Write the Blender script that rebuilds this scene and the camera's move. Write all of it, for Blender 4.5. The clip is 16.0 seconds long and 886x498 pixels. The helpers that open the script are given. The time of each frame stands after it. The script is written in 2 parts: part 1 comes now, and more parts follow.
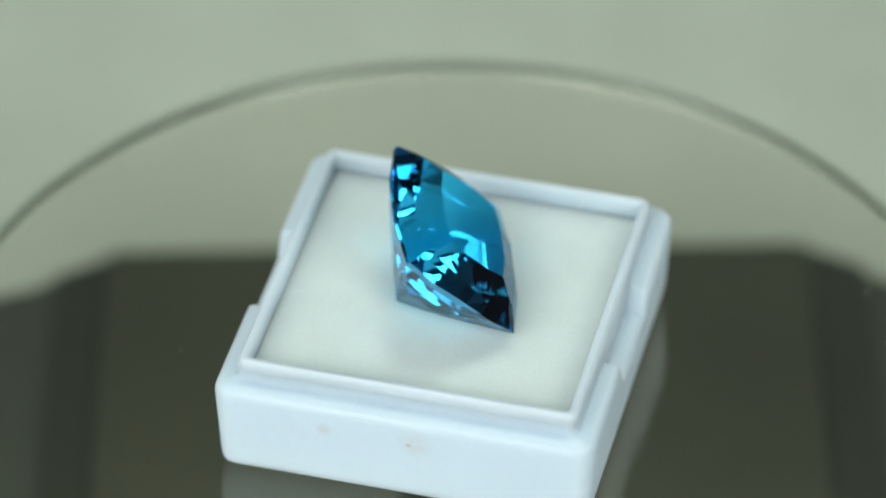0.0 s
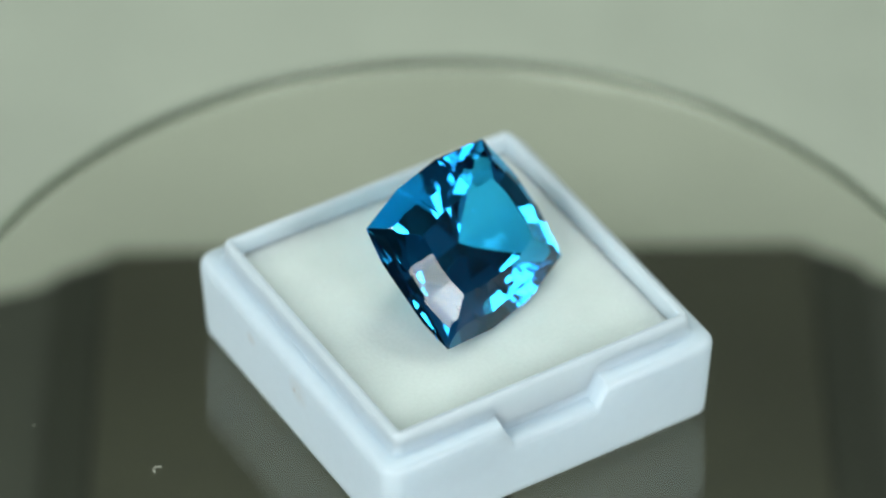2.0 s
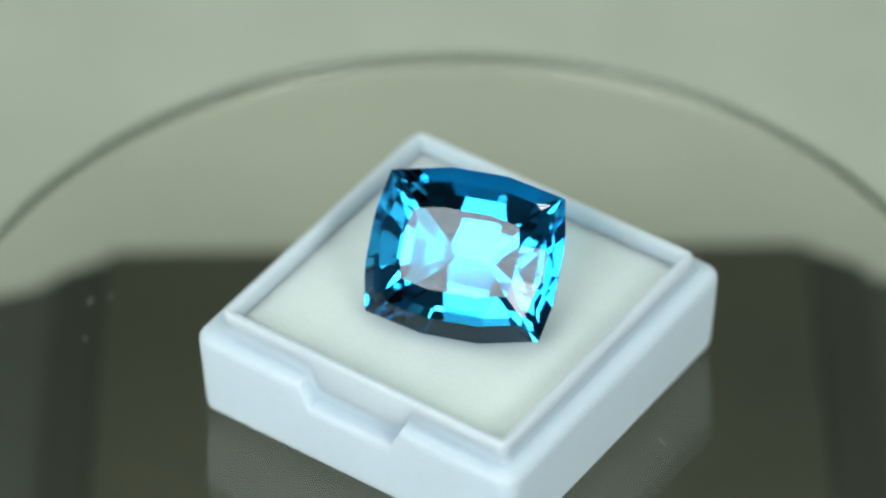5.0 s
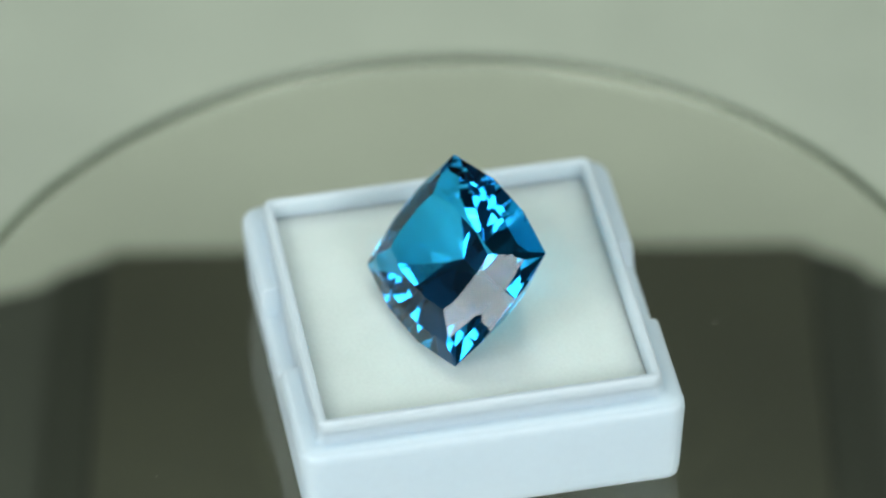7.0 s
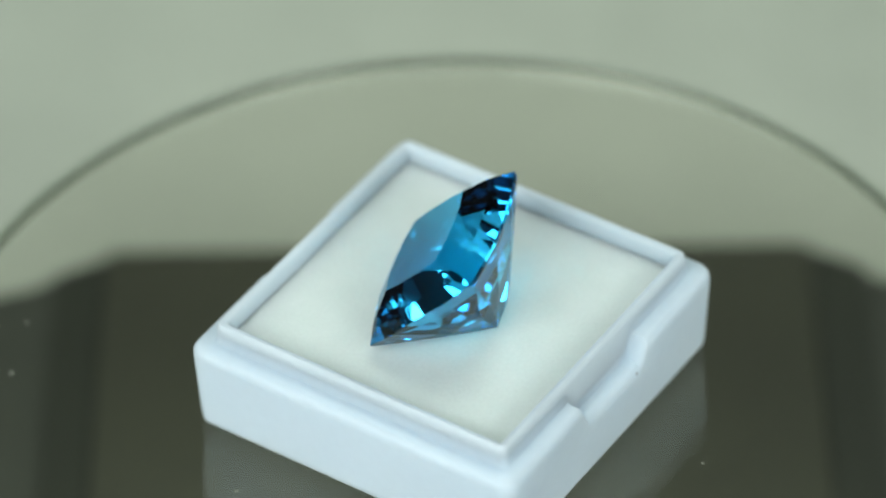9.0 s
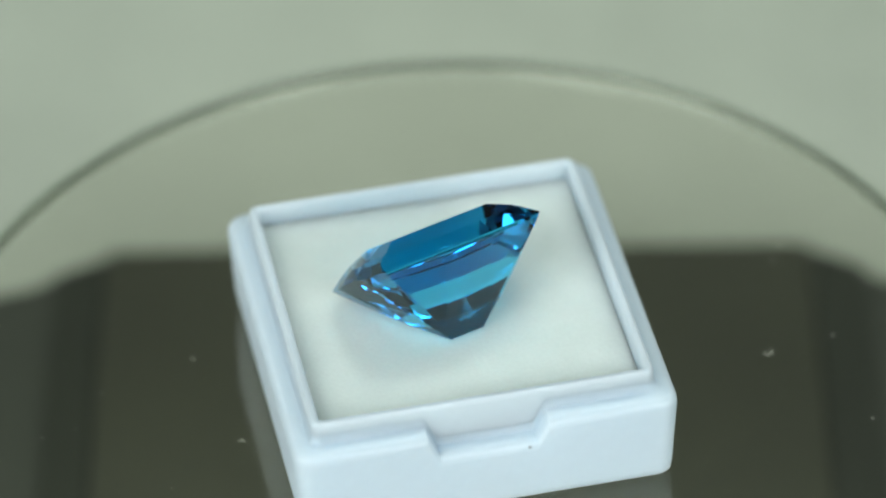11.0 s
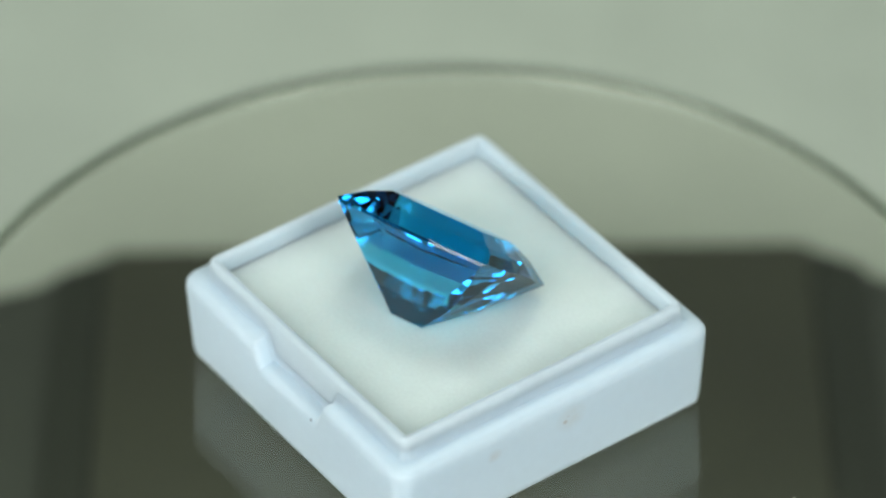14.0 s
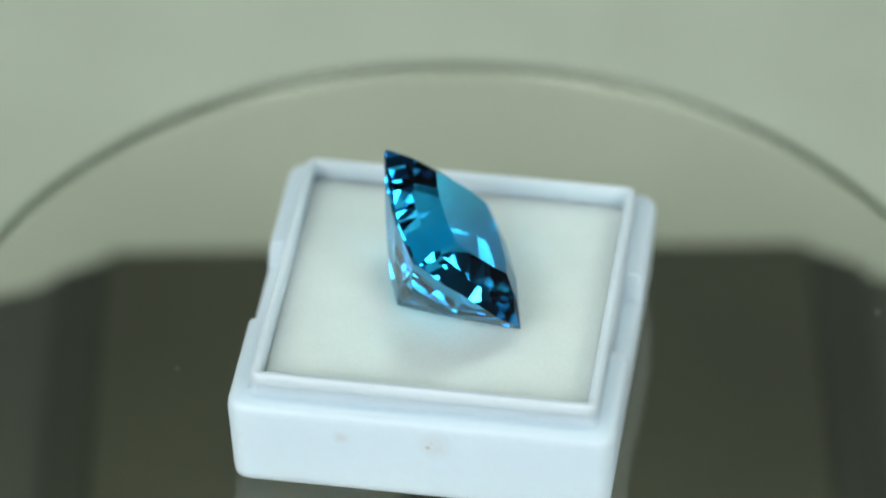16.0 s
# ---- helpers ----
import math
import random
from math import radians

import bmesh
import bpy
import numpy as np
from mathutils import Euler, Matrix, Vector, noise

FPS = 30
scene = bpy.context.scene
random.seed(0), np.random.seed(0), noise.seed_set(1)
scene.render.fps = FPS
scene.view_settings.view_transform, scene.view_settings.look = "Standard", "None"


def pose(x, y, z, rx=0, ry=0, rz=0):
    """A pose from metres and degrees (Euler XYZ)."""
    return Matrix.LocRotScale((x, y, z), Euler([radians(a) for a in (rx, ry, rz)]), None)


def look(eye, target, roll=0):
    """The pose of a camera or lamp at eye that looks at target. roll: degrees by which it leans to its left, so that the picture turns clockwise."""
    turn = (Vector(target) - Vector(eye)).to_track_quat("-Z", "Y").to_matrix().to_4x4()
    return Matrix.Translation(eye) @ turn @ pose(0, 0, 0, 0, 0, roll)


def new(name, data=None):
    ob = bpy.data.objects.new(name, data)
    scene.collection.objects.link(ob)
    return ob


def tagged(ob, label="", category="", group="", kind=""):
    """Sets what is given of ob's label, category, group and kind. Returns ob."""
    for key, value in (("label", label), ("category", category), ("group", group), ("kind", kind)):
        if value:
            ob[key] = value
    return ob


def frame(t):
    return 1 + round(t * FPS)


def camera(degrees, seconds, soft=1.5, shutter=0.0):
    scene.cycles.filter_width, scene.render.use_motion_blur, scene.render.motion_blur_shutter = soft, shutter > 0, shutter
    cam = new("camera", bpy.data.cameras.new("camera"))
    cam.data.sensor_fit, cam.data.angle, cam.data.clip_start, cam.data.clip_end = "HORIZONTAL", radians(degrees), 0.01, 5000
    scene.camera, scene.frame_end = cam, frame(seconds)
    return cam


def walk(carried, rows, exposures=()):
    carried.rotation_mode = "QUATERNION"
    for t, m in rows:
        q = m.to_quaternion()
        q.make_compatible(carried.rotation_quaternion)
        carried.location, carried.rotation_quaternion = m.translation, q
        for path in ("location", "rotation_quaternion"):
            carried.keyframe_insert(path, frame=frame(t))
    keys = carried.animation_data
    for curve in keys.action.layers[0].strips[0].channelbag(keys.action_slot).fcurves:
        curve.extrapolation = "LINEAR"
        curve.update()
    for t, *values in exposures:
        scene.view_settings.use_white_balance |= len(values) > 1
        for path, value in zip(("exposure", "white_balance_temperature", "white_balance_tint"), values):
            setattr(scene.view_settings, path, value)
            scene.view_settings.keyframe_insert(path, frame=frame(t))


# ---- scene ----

# A cut blue stone lies on a white display box that turns once in about 16 s on a small
# glass turntable disc. Lengths in millimetres inside the builders, metres in the world.
MM = 0.001
SPIN = -22.132          # degrees a second, clockwise from above
TILT = pose(0, 0, 0, 0.449, 0.556, 0)   # the disc sits a little out of true on its spindle

# ---- camera ----
cam = camera(10.816, 16.0, soft=2.0, shutter=0.5)
EYE = (-0.00067, -0.28607, 0.26143)
STAND = look(EYE, (-0.00067, 0.0, 0.01412), -0.75)
walk(cam, [(0.0, STAND), (16.0, STAND)])
cam.data.dof.use_dof = True
cam.data.dof.focus_distance = 0.374
cam.data.dof.aperture_fstop = 14.5

# ---- world and light ----
world = bpy.data.worlds.new("world")
scene.world = world
world.use_nodes = True
world.node_tree.nodes["Background"].inputs[0].default_value = (0.8, 0.9, 1.0, 1)
world.node_tree.nodes["Background"].inputs[1].default_value = 0.05


def area_lamp(name, eye, target, sx, sy, power, colour):
    data = bpy.data.lights.new(name, "AREA")
    data.shape, data.size, data.size_y, data.energy, data.color = "RECTANGLE", sx, sy, power, colour
    ob = new(name, data)
    ob.matrix_world = look(eye, target)
    return ob


area_lamp("large_softbox_light", (-0.48, -0.69, 0.70), (0, 0, 0.01), 0.54, 0.52, 5.4, (0.92, 0.99, 1.0))
area_lamp("large_softbox_light", (0.50, -0.72, 0.50), (0, 0, 0.01), 0.32, 0.34, 2.1, (0.92, 0.99, 1.0))
# fill added from above to brighten the table and pad; no known ceiling lamp
area_lamp("added_top_fill_light", (0.10, 0.36, 1.05), (0.02, 0.10, 0), 0.32, 0.32, 3.5, (0.88, 1.0, 0.94))
area_lamp("softbox_light", (-0.50, -0.35, 0.25), (0, 0, 0.01), 0.20, 0.18, 0.9, (0.90, 0.97, 1.0))
area_lamp("softbox_light", (0.36, -0.52, 0.34), (0, 0, 0.01), 0.20, 0.18, 0.8, (0.90, 0.97, 1.0))
for side in (-1, 1):
    area_lamp("front_window_light", (side * 0.22, -0.67, 0.30), (0, 0, 0.01), 0.18, 0.13, 0.5, (0.92, 0.98, 1.0))
    # back pair added to brighten the pad behind the stone, not actual windows
    area_lamp("added_back_light", (side * 0.60, 0.58, 0.55), (0, 0, 0.01), 0.24, 0.12, 1.1, (0.90, 1.0, 0.97))


# ---- materials ----
def material(name, colour, rough=0.5, vary=0.08, scale=300.0, bump=0.0, bump_scale=2000.0, metal=0.0, **more):
    m = bpy.data.materials.new(name)
    m.use_nodes = True
    n, l = m.node_tree.nodes, m.node_tree.links
    b = n["Principled BSDF"]
    b.inputs["Roughness"].default_value = rough
    b.inputs["Metallic"].default_value = metal
    for key, value in more.items():
        b.inputs[key.replace("_", " ")].default_value = value
    co = n.new("ShaderNodeTexCoord")
    big = n.new("ShaderNodeTexNoise")
    big.inputs["Scale"].default_value, big.inputs["Detail"].default_value = scale, 5
    fine = n.new("ShaderNodeTexNoise")
    fine.inputs["Scale"].default_value, fine.inputs["Detail"].default_value = scale * 9, 3
    add = n.new("ShaderNodeMath")
    add.operation = "ADD"
    ramp = n.new("ShaderNodeMapRange")
    ramp.inputs["From Min"].default_value, ramp.inputs["From Max"].default_value = 0.6, 1.4
    ramp.inputs["To Min"].default_value, ramp.inputs["To Max"].default_value = 1 - vary, 1 + vary
    mul = n.new("ShaderNodeVectorMath")
    mul.operation = "SCALE"
    mul.inputs[0].default_value = colour
    l.new(co.outputs["Object"], big.inputs["Vector"])
    l.new(co.outputs["Object"], fine.inputs["Vector"])
    l.new(big.outputs["Fac"], add.inputs[0])
    l.new(fine.outputs["Fac"], add.inputs[1])
    l.new(add.outputs[0], ramp.inputs["Value"])
    l.new(ramp.outputs[0], mul.inputs["Scale"])
    l.new(mul.outputs[0], b.inputs["Base Color"])
    if bump:
        grain = n.new("ShaderNodeTexNoise")
        grain.inputs["Scale"].default_value, grain.inputs["Detail"].default_value = bump_scale, 4
        bp = n.new("ShaderNodeBump")
        bp.inputs["Strength"].default_value, bp.inputs["Distance"].default_value = bump, 0.0003
        l.new(co.outputs["Object"], grain.inputs["Vector"])
        l.new(grain.outputs["Fac"], bp.inputs["Height"])
        l.new(bp.outputs[0], b.inputs["Normal"])
    return m


def glass(name, colour, ior, rough=0.0):
    m = bpy.data.materials.new(name)
    m.use_nodes = True
    n, l = m.node_tree.nodes, m.node_tree.links
    n.remove(n["Principled BSDF"])
    g = n.new("ShaderNodeBsdfGlass")
    g.inputs["Color"].default_value = (*colour, 1)
    g.inputs["Roughness"].default_value = rough
    g.inputs["IOR"].default_value = ior
    l.new(g.outputs[0], n["Material Output"].inputs[0])
    return m


WHITE_PLASTIC = material("white_plastic", (0.60, 0.71, 0.78), 0.42, 0.02, 120, 0.05, 900, Subsurface_Weight=0.7, Subsurface_Scale=0.0035, Subsurface_Radius=(1, 1, 1))


def marked(m, marks):
    """Small stains of their own shape: (place in mm, size in mm, colour, strength)."""
    n, l = m.node_tree.nodes, m.node_tree.links
    base = n["Principled BSDF"].inputs["Base Color"]
    last = base.links[0].from_socket
    co = n.new("ShaderNodeTexCoord")
    wob = n.new("ShaderNodeTexNoise")
    wob.inputs["Scale"].default_value = 1100
    l.new(co.outputs["Object"], wob.inputs["Vector"])
    for place, size, colour, strength in marks:
        dist = n.new("ShaderNodeVectorMath")
        dist.operation = "DISTANCE"
        dist.inputs[1].default_value = [c * MM for c in place]
        l.new(co.outputs["Object"], dist.inputs[0])
        fall = n.new("ShaderNodeMapRange")
        fall.inputs["From Min"].default_value, fall.inputs["From Max"].default_value = size * MM, size * MM * 0.35
        l.new(dist.outputs["Value"], fall.inputs["Value"])
        mul = n.new("ShaderNodeMath")
        mul.operation = "MULTIPLY"
        l.new(fall.outputs[0], mul.inputs[0])
        l.new(wob.outputs["Fac"], mul.inputs[1])
        amount = n.new("ShaderNodeMath")
        amount.operation, amount.use_clamp = "MULTIPLY", True
        amount.inputs[1].default_value = strength
        l.new(mul.outputs[0], amount.inputs[0])
        mix = n.new("ShaderNodeMix")
        mix.data_type = "RGBA"
        l.new(amount.outputs[0], mix.inputs["Factor"])
        l.new(last, mix.inputs["A"])
        mix.inputs["B"].default_value = (*colour, 1)
        last = mix.outputs["Result"]
    l.new(last, base)
    return m


SHELL_PLASTIC = marked(material("marked_white_plastic", (0.60, 0.71, 0.78), 0.42, 0.02, 120, 0.05, 900, Subsurface_Weight=0.7, Subsurface_Scale=0.0035, Subsurface_Radius=(1, 1, 1)), [
    ((-15.5, -1.3, 6.3), 1.7, (0.50, 0.47, 0.42), 0.45),
    ((-15.5, -0.7, 6.0), 0.3, (0.36, 0.28, 0.22), 0.9),
    ((-15.5, -1.0, 6.5), 0.2, (0.36, 0.29, 0.25), 0.9),
    ((-15.5, 6.3, 6.2), 0.8, (0.50, 0.48, 0.46), 0.6),
    ((-3.3, 15.6, 6.1), 0.22, (0.03, 0.03, 0.03), 1.4)])
FOAM = material("cream_foam", (0.70, 0.785, 0.73), 0.95, 0.045, 350, 0.09, 2600, Subsurface_Weight=1.0, Subsurface_Scale=0.004, Subsurface_Radius=(1, 1, 1))
TABLE = material("beige_cloth", (0.432, 0.468, 0.376), 0.9, 0.09, 55, 0.2, 900)
BASE_PANEL = material("dark_olive_plastic", (0.034, 0.037, 0.020), 0.5, 0.15, 60)
BASE_DARK = material("black_green_plastic", (0.017, 0.021, 0.011), 0.5, 0.15, 60)
BASE_SIDE = material("dark_green_plastic", (0.039, 0.045, 0.031), 0.5, 0.15, 60)
STEEL = material("dark_steel", (0.22, 0.23, 0.23), 0.18, 0.1, 200, metal=1.0)
# Unseen room: north wall and ceiling kept dark so the glass reflects little,
SHADE_WALL = material("dim_reflection_wall", (0.16, 0.17, 0.19), 0.9, 0.05, 3)
# side walls bluish and south wall pale to bounce light into the stone's darks.
BLUE_WALL = material("blue_bounce_wall", (0.34, 0.39, 0.50), 0.9, 0.05, 3)
PALE_WALL = material("pale_bounce_wall", (0.45, 0.47, 0.5), 0.9, 0.1, 3)
CEIL = material("dim_reflection_ceiling", (0.14, 0.15, 0.15), 0.9, 0.03, 3)
FLOOR = material("grey_floor", (0.16, 0.16, 0.15), 0.6, 0.1, 4)
DUST = material("pale_dust", (0.5, 0.5, 0.42), 0.9, 0.2, 900)
CUT_SIDE = glass("frosted_cut_glass", (0.80, 0.86, 0.76), 1.5, 0.4)
CLEAR = glass("clear_glass", (0.985, 0.982, 0.955), 1.5)
EDGE = material("ground_glass_edge", (0.27, 0.31, 0.23), 0.34, 0.05, 200, Transmission_Weight=0.3, IOR=1.5)


def crystal(name, tint, deep, ior):
    """Tinted where light goes through, deeper where it is thrown back inside, clear where the skin shines."""
    m = bpy.data.materials.new(name)
    m.use_nodes = True
    n, l = m.node_tree.nodes, m.node_tree.links
    n.remove(n["Principled BSDF"])
    inside, shine, mix, fres = n.new("ShaderNodeBsdfRefraction"), n.new("ShaderNodeBsdfGlossy"), n.new("ShaderNodeMixShader"), n.new("ShaderNodeFresnel")
    inside.inputs["Color"].default_value = (*tint, 1)
    inside.inputs["Roughness"].default_value = shine.inputs["Roughness"].default_value = 0.0
    inside.inputs["IOR"].default_value = fres.inputs["IOR"].default_value = ior
    gloss = n.new("ShaderNodeMix")
    gloss.data_type = "RGBA"
    gloss.inputs["A"].default_value, gloss.inputs["B"].default_value = (0.88, 0.96, 1, 1), (*deep, 1)
    l.new(fres.outputs[0], gloss.inputs["Factor"])
    l.new(gloss.outputs["Result"], shine.inputs["Color"])
    l.new(fres.outputs[0], mix.inputs[0])
    l.new(inside.outputs[0], mix.inputs[1])
    l.new(shine.outputs[0], mix.inputs[2])
    l.new(mix.outputs[0], n["Material Output"].inputs[0])
    return m


BLUE = crystal("blue_crystal", (0.23, 0.81, 1.0), (0.66, 0.85, 1.0), 1.62)


# ---- mesh helpers ----
def mesh_of(name, bm, mat, smooth=False):
    bmesh.ops.recalc_face_normals(bm, faces=bm.faces[:])
    me = bpy.data.meshes.new(name)
    bm.to_mesh(me)
    bm.free()
    me.materials.append(mat)
    if smooth:
        me.shade_smooth()
        me.set_sharp_from_angle(angle=radians(40))
    return me


def part(name, bm, mat, parent=None, label="", smooth=False):
    ob = new(name, mesh_of(name, bm, mat, smooth))
    ob.parent = parent
    return tagged(ob, label)


def box_bm(x0, x1, y0, y1, z0, z1, bevel=0.0):
    bm = bmesh.new()
    bmesh.ops.create_cube(bm, size=1)
    bmesh.ops.transform(bm, verts=bm.verts, matrix=Matrix.Translation(((x0 + x1) / 2, (y0 + y1) / 2, (z0 + z1) / 2)) @ Matrix.Diagonal((x1 - x0, y1 - y0, z1 - z0, 1)))
    if bevel:
        bmesh.ops.bevel(bm, geom=bm.edges[:], offset=bevel, segments=2, affect="EDGES", profile=0.5)
    return bm


def loft(loops, cap_first=True, cap_last=True):
    bm = bmesh.new()
    rings = [[bm.verts.new(p) for p in ring] for ring in loops]
    for a, b in zip(rings, rings[1:]):
        for i in range(len(a)):
            j = (i + 1) % len(a)
            bm.faces.new((a[i], a[j], b[j], b[i]))
    if cap_first:
        bm.faces.new(rings[0][::-1])
    if cap_last:
        bm.faces.new(rings[-1])
    return bm


def prism(points, z0, z1, bevel=0.0):
    bm = loft([[(x, y, z) for x, y in points] for z in (z0, z1)])
    if bevel:
        bmesh.ops.recalc_face_normals(bm, faces=bm.faces[:])
        bmesh.ops.bevel(bm, geom=bm.edges[:], offset=bevel, segments=2, affect="EDGES", profile=0.5)
    return bm


def disc_loops(profile, n=128):
    return [[(r * math.cos(2 * math.pi * i / n), r * math.sin(2 * math.pi * i / n), z) for i in range(n)] for r, z in profile]


# ---- the table, and an added room out of view ----
def room():
    tagged(part("table", box_bm(-1.0, 1.0, -0.22, 1.0, -0.088, -0.058, 0.004), TABLE), "pale greenish beige cloth-covered table top", "table", kind="structure")
    # added shell, never in view; its tones shape what stone and glass reflect
    for name, lims, mat in (
            ("floor", (-1.6, 1.6, -1.6, 1.6, -0.86, -0.80), FLOOR),
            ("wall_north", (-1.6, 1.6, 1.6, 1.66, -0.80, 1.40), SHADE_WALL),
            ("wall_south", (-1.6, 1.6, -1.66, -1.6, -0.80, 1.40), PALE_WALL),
            ("wall_east", (1.6, 1.66, -1.66, 1.66, -0.80, 1.40), BLUE_WALL),
            ("wall_west", (-1.66, -1.6, -1.66, 1.66, -0.80, 1.40), BLUE_WALL),
            ("ceiling", (-1.66, 1.66, -1.66, 1.66, 1.40, 1.46), CEIL)):
        tagged(part(name, box_bm(*lims), mat), "plain matt unseen added room " + name.split("_")[0], name.split("_")[0], kind="structure")


# ---- the turntable ----
def turntable_base():
    base = tagged(new("turntable_base"), "dark olive plastic turntable base below the glass disc", "turntable base")
    z = -0.038
    outline = [(-0.046, -0.06), (0.046, -0.06), (0.046, 0.0545), (0.0415, 0.0560), (0.0350, 0.0602), (-0.0340, 0.0602), (-0.0405, 0.0560), (-0.046, 0.0542)]
    part("body", prism(outline, -0.058, z - 0.0012, 0.0008), BASE_SIDE, base)
    part("top_panel", prism([(-0.0338, -0.058), (0.0350, -0.058), (0.0350, 0.0596), (-0.0334, 0.0596)], z - 0.0011, z, 0.0003), BASE_PANEL, base, "dark olive top panel")
    part("side_strip", prism([(-0.0385, -0.058), (-0.0339, -0.058), (-0.0339, 0.0588), (-0.0385, 0.0565)], z - 0.0011, z - 0.0004, 0.0002), BASE_DARK, base, "black-green side strip")
    part("side_strip", prism([(0.0351, -0.058), (0.0403, -0.058), (0.0403, 0.0564), (0.0351, 0.0592)], z - 0.0011, z - 0.0004, 0.0002), BASE_DARK, base, "black-green side strip")
    part("spindle", loft(disc_loops([(0.0048, z), (0.0048, -0.0026), (0.0045, -0.0023), (0.001, -0.0022)], 40)), STEEL, base, "dark polished steel spindle column", True)
    return base


def glass_disc():
    r, thick = 0.0447, 0.002
    disc = part("glass_disc", loft(disc_loops([(r - 0.0010, -thick), (r - 0.0010, 0.0)], 192)), CLEAR)
    disc.data.materials.append(CUT_SIDE)
    for face in disc.data.polygons:
        face.material_index = 1 if abs(face.normal.z) < 0.5 else 0
    disc.visible_shadow = False
    outer = [(r - 0.0009, -thick), (r - 0.0003, -0.92 * thick), (r, -0.5 * thick), (r - 0.0003, -0.08 * thick), (r - 0.0009, 0.0), (r - 0.0009, -thick)]
    rim = part("rim", loft(disc_loops(outer, 192), False, False), EDGE, disc, "ground greenish glass rim", True)
    rim.visible_shadow = False
    return tagged(disc, "round clear glass turntable disc with ground rim", "glass disc")


# ---- the display box ----
def rounded_square(a, r, z, cuts=(), n=6):
    """Points of a rounded square of half-width a; cuts: places along the sides across y (front and back) that get a vertex."""
    pts = []
    for k in range(4):
        q = k * math.pi / 2
        c, s = math.cos(q), math.sin(q)
        side = [(x, -a) for x in cuts]
        corner = [(a - r + r * math.sin(i * math.pi / 2 / n), -a + r - r * math.cos(i * math.pi / 2 / n)) for i in range(n + 1)]
        pts += [(c * x - s * y, s * x + c * y, z) for x, y in side + corner]
    return pts


NOTCH = (-4.9, -4.6, -4.2, -3.9, 3.9, 4.2, 4.6, 4.9)


def shell_top(x, y):
    """Height of the shell's rim: lower in the two thumb notches."""
    if abs(y) < 12 or abs(x) >= 4.9:
        return 8.5
    return 8.5 - 2.0 * min(1.0, (4.9 - abs(x)) / 0.95)


def gem_box():
    box = tagged(new("gem_box"), "square white plastic gem display box base, open, with thumb notches", "display box")
    rings = []
    for a, dz in ((14.35, None), (14.85, 0.12), (15.2, 0.55), (15.3, 1.2), (15.64, -0.95), (15.59, -0.5), (15.38, -0.15), (15.0, 0.0), (14.45, 100.0), (14.17, 100.15), (14.03, 100.5), (13.95, 101.1)):
        ring = []
        # 100 and up, and 0 and below: measured from the rim's own height
        for x, y, _ in rounded_square(a, max(0.85, 1.5 - (15.64 - a)), 0, NOTCH):
            top = shell_top(x, y)
            z = 0.0 if dz is None else (top + dz - 100 if dz >= 100 else dz if dz > 0.06 else top + dz)
            ring.append((x * MM, y * MM, z * MM))
        rings.append(ring)
    part("shell", loft(rings, True, False), SHELL_PLASTIC, box, "", True)
    prof = ((14.03, 5.0), (13.96, 10.05), (13.89, 10.33), (13.71, 10.5), (13.38, 10.5), (13.21, 10.36), (13.13, 10.05), (13.11, 6.0))
    part("inner_rim", loft([[(x * MM, y * MM, z * MM) for x, y, z in rounded_square(a, max(0.25, 0.9 - (14.03 - a)), z)] for a, z in prof], False, True), WHITE_PLASTIC, box, "raised white inner rim", True)
    return box


def foam_pad():
    prof = ((12.43, 6.02), (13.07, 6.2), (13.102, 8.76), (13.06, 8.85), (12.83, 8.885))
    bm = loft([[(x * MM, y * MM, z * MM) for x, y, z in rounded_square(a, 0.45, z)] for a, z in prof])
    return tagged(part("foam_pad", bm, FOAM, None, "", True), "cream white soft foam pad inside the box", "pad")


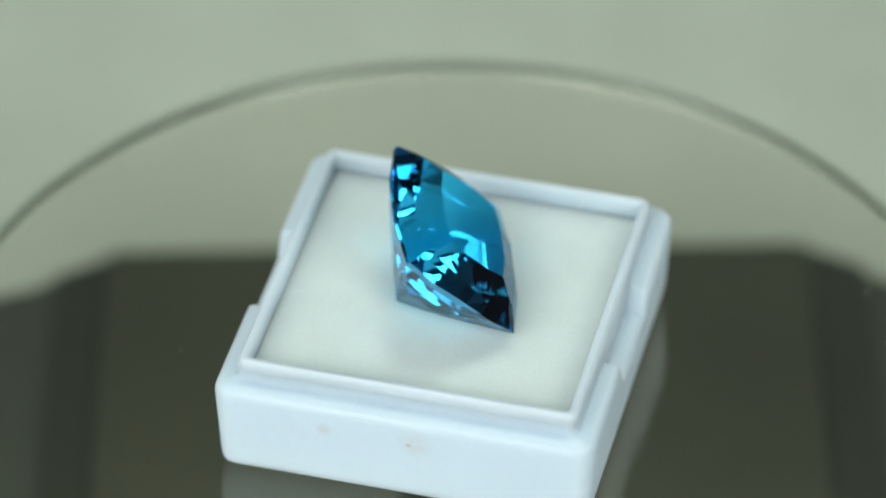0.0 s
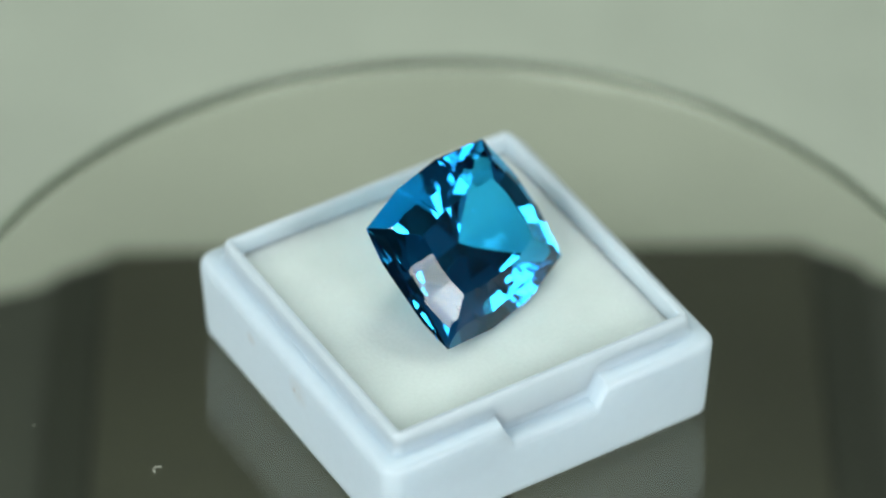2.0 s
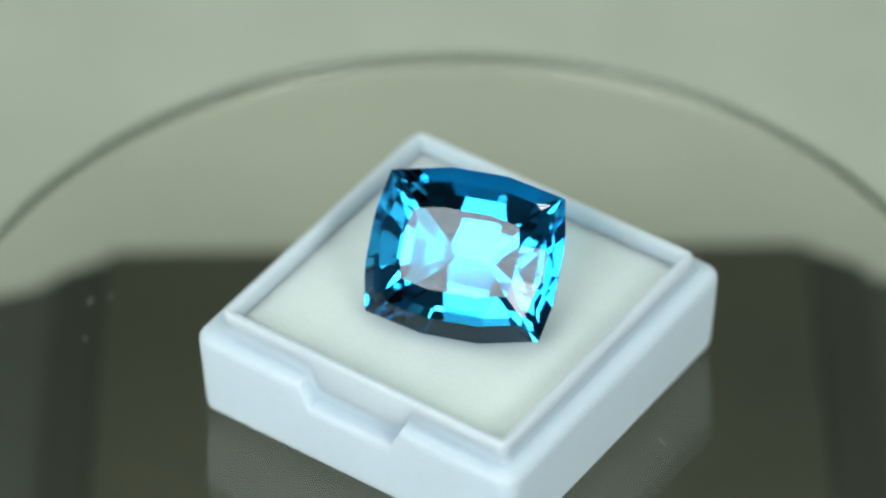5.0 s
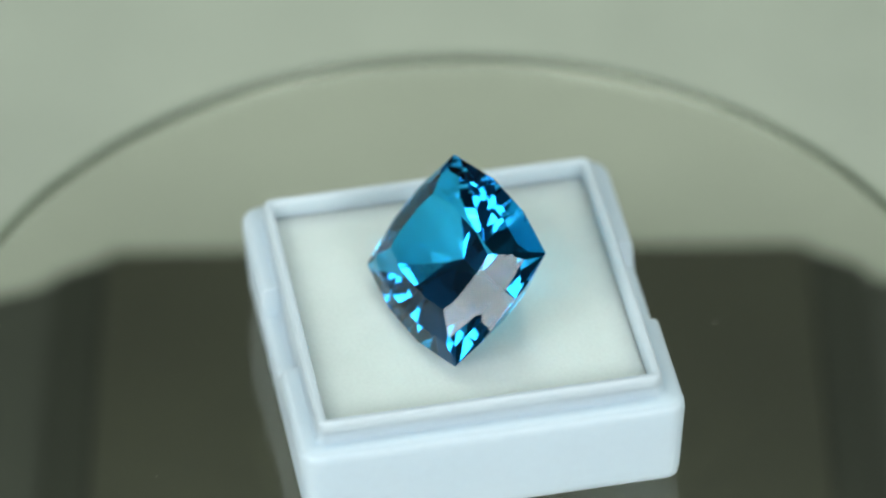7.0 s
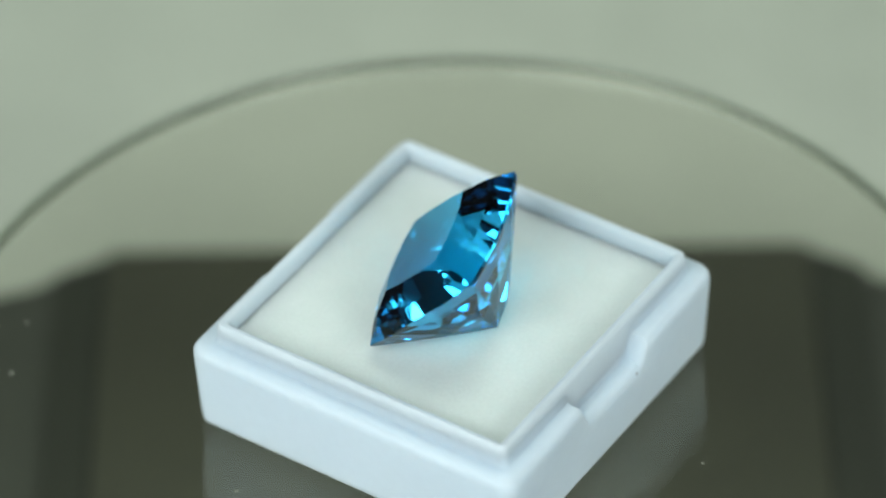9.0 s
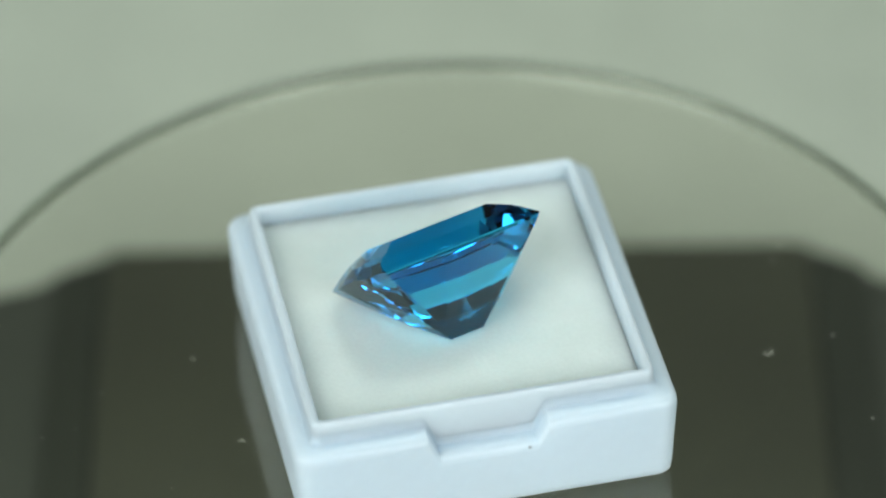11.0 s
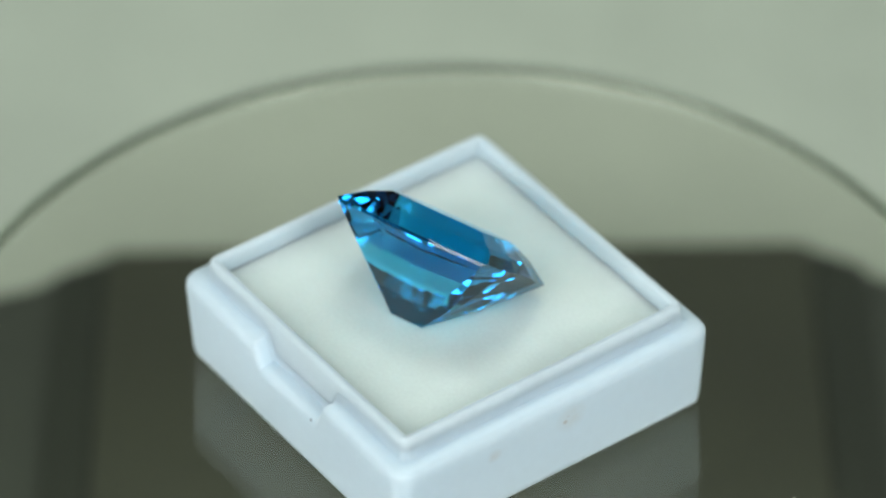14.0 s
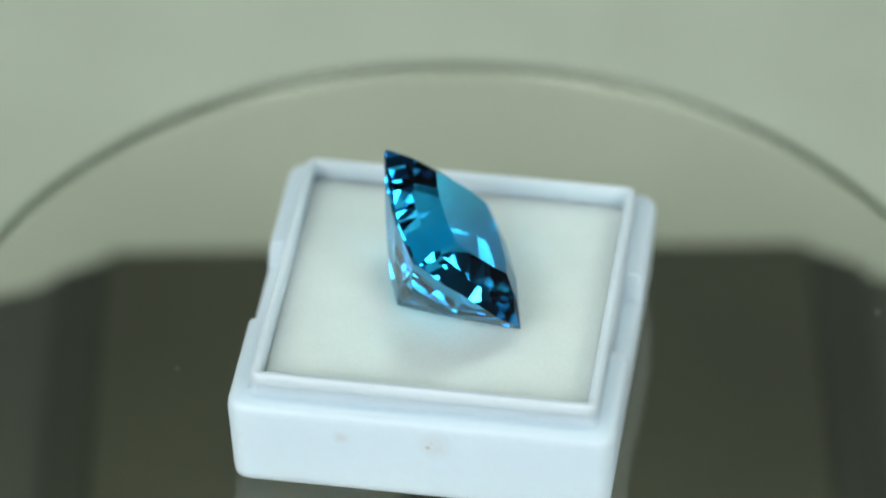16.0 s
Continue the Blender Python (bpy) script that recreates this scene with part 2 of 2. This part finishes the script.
# ---- the stone ----
def gemstone():
    """Cut like a real one: a block, and one flat cut after another."""
    bm = bmesh.new()
    bmesh.ops.create_cube(bm, size=40)

    def cut(nx, ny, nz, d):
        no = Vector((nx, ny, nz))
        k = no.length
        no /= k
        out = bmesh.ops.bisect_plane(bm, geom=bm.verts[:] + bm.edges[:] + bm.faces[:], dist=1e-5, plane_co=no * (d / k), plane_no=no, clear_outer=True)
        edges = [e for e in out["geom_cut"] if isinstance(e, bmesh.types.BMEdge)]
        if edges:
            bmesh.ops.contextual_create(bm, geom=edges)

    quarter = [(8.0, 1.6), (7.2, 5.65), (2.3, 6.65)]
    outline = quarter + [(-x, y) for x, y in quarter[::-1]] + [(-x, -y) for x, y in quarter] + [(x, -y) for x, y in quarter[::-1]]
    keel, depth, crown, girdle = 2.2, 6.9, 2.3, 0.14
    cut(0, 0, 1, crown)
    cut(0, 0, -1, depth)
    n = len(outline)
    for i in range(n):
        (x0, y0), (x1, y1) = outline[i], outline[(i + 1) % n]
        nx, ny = y1 - y0, x0 - x1
        k = math.hypot(nx, ny)
        nx, ny = nx / k, ny / k
        d = nx * x0 + ny * y0
        cut(nx, ny, 0, d)
        # crown: two steps from the girdle up to the table
        reach, low = d, girdle
        for deg, to in ((42, 1.25), (26, crown)):
            b = radians(deg)
            cut(nx * math.sin(b), ny * math.sin(b), math.cos(b), reach * math.sin(b) + low * math.cos(b))
            reach, low = reach - (to - low) / math.tan(b), to
        # pavilion: a steep cut under the girdle, a flatter one, and the last down to the keel
        reach, low = d, girdle
        for deg, to in ((47.2, 3.3), (45.0, 3.75)):
            b = radians(deg)
            cut(nx * math.sin(b), ny * math.sin(b), -math.cos(b), reach * math.sin(b) + low * math.cos(b))
            reach, low = reach - (to - low) / math.tan(b), to
        b = math.atan2(depth - low, reach - abs(nx) * keel)
        cut(nx * math.sin(b), ny * math.sin(b), -math.cos(b), abs(nx) * keel * math.sin(b) + depth * math.cos(b))

    def shave(nx, ny, deg, side, deep):
        """A cut that takes the ridge down by a given depth."""
        b = radians(deg)
        no = (nx * math.sin(b), ny * math.sin(b), side * math.cos(b))
        cut(*no, max(v.co.dot(no) for v in bm.verts) - deep)

    for x, y in outline:
        k = math.hypot(x, y)
        nx, ny = x / k, y / k
        corner = abs(x) > 7 and abs(y) > 5
        # kites on the crown, and the small cuts between the pavilion's mains
        shave(nx, ny, 33 if corner else 34, 1, 0.12 if corner else 0.05)
        if corner:
            shave(nx, ny, 41, -1, 0.22)
    bmesh.ops.remove_doubles(bm, verts=bm.verts[:], dist=1e-4)
    bmesh.ops.scale(bm, vec=(1.025 * MM, 1.03 * MM, MM), verts=bm.verts)
    bmesh.ops.recalc_face_normals(bm, faces=bm.faces[:])
    stone = tagged(new("gemstone"), "faceted sky blue cushion-cut gemstone leaning on the pad", "gemstone")
    for name, low, high in (("pavilion", -2.0, -0.05), ("girdle", -0.05, 0.05), ("crown", 0.05, 2.0)):
        me = bpy.data.meshes.new(name)
        faces = [f for f in bm.faces if low <= f.normal.z < high]
        verts = list(dict.fromkeys(v for f in faces for v in f.verts))
        place = {v: i for i, v in enumerate(verts)}
        me.from_pydata([v.co[:] for v in verts], [], [[place[v] for v in f.verts] for f in faces])
        me.materials.append(BLUE)
        new(name, me).parent = stone
    bm.free()
    return stone


def dust():
    """Lint and flecks that lie on the glass, at their places on the disc (mm)."""
    rnd = random.Random(4)
    lint = ((-26.4, 3.9, 1.2), (18.3, 2.9, 0.7), (20.3, -8.3, 0.45), (-30.9, -8.3, 0.4), (-29.8, -6.9, 0.3), (-31.8, 3.5, 0.35),
            (-31.7, 14.2, 0.25), (18.0, -32.0, 0.45), (-1.3, 22.8, 0.25), (-28.5, -12.3, 0.3), (11.9, -34.8, 0.35))
    bm = bmesh.new()
    for x, y, size in lint:
        q, bend = rnd.uniform(0, 6.283), rnd.uniform(-0.9, 0.9)
        px, py = x, y
        for k in range(5):
            m = Matrix.Translation((px * MM, py * MM, 0.00004)) @ Euler((0, 0, q)).to_matrix().to_4x4() @ Matrix.Diagonal((size * 0.16 * MM, rnd.uniform(0.04, 0.09) * MM, 0.00003, 1))
            bmesh.ops.create_icosphere(bm, subdivisions=1, radius=1, matrix=m)
            px, py, q = px + size * 0.22 * math.cos(q), py + size * 0.22 * math.sin(q), q + bend
    for _ in range(16):
        r, q = 41 * math.sqrt(rnd.uniform(0.3, 1)), rnd.uniform(0, 6.283)
        k = rnd.uniform(0.03, 0.07) * MM
        m = Matrix.Translation((r * math.cos(q) * MM, r * math.sin(q) * MM, k * 0.4)) @ Matrix.Diagonal((k * rnd.uniform(1, 2), k, k * 0.5, 1))
        bmesh.ops.create_icosphere(bm, subdivisions=1, radius=1, matrix=m)
    return tagged(part("dust", bm, DUST), "pale lint and dust specks lying on the glass disc", "dust", kind="stuff")


# ---- placing ----
room()
turntable_base()
DISC, BOX, PAD, STONE, SPECKS = glass_disc(), gem_box(), foam_pad(), gemstone(), dust()
BOX_PLACE = pose(0.00042, 0.00050, 0.00001, 0, 0, -2.22)
axis_u = Vector((0.958, 0.285, 0.015)).normalized()
axis_n = axis_u.cross(Vector((-0.229, 0.684, 0.692))).normalized()
axis_v = axis_n.cross(axis_u)
STONE_PLACE = Matrix.Translation((0.001145, 0.0002, 0.01398)) @ Matrix((axis_u, axis_v, axis_n)).transposed().to_4x4()


def turning(ob, place, hub=(0, 0, 0)):
    rows = []
    for k in range(33):
        t = k * 0.5
        rows.append((t, pose(*hub, 0, 0, SPIN * (t - 3.5)) @ TILT @ place))
    walk(ob, rows)


def motions():
    turning(DISC, Matrix.Identity(4), (0.00005, -0.00155, 0))
    turning(SPECKS, Matrix.Identity(4))
    turning(BOX, BOX_PLACE)
    turning(PAD, BOX_PLACE)
    turning(STONE, STONE_PLACE)


motions()
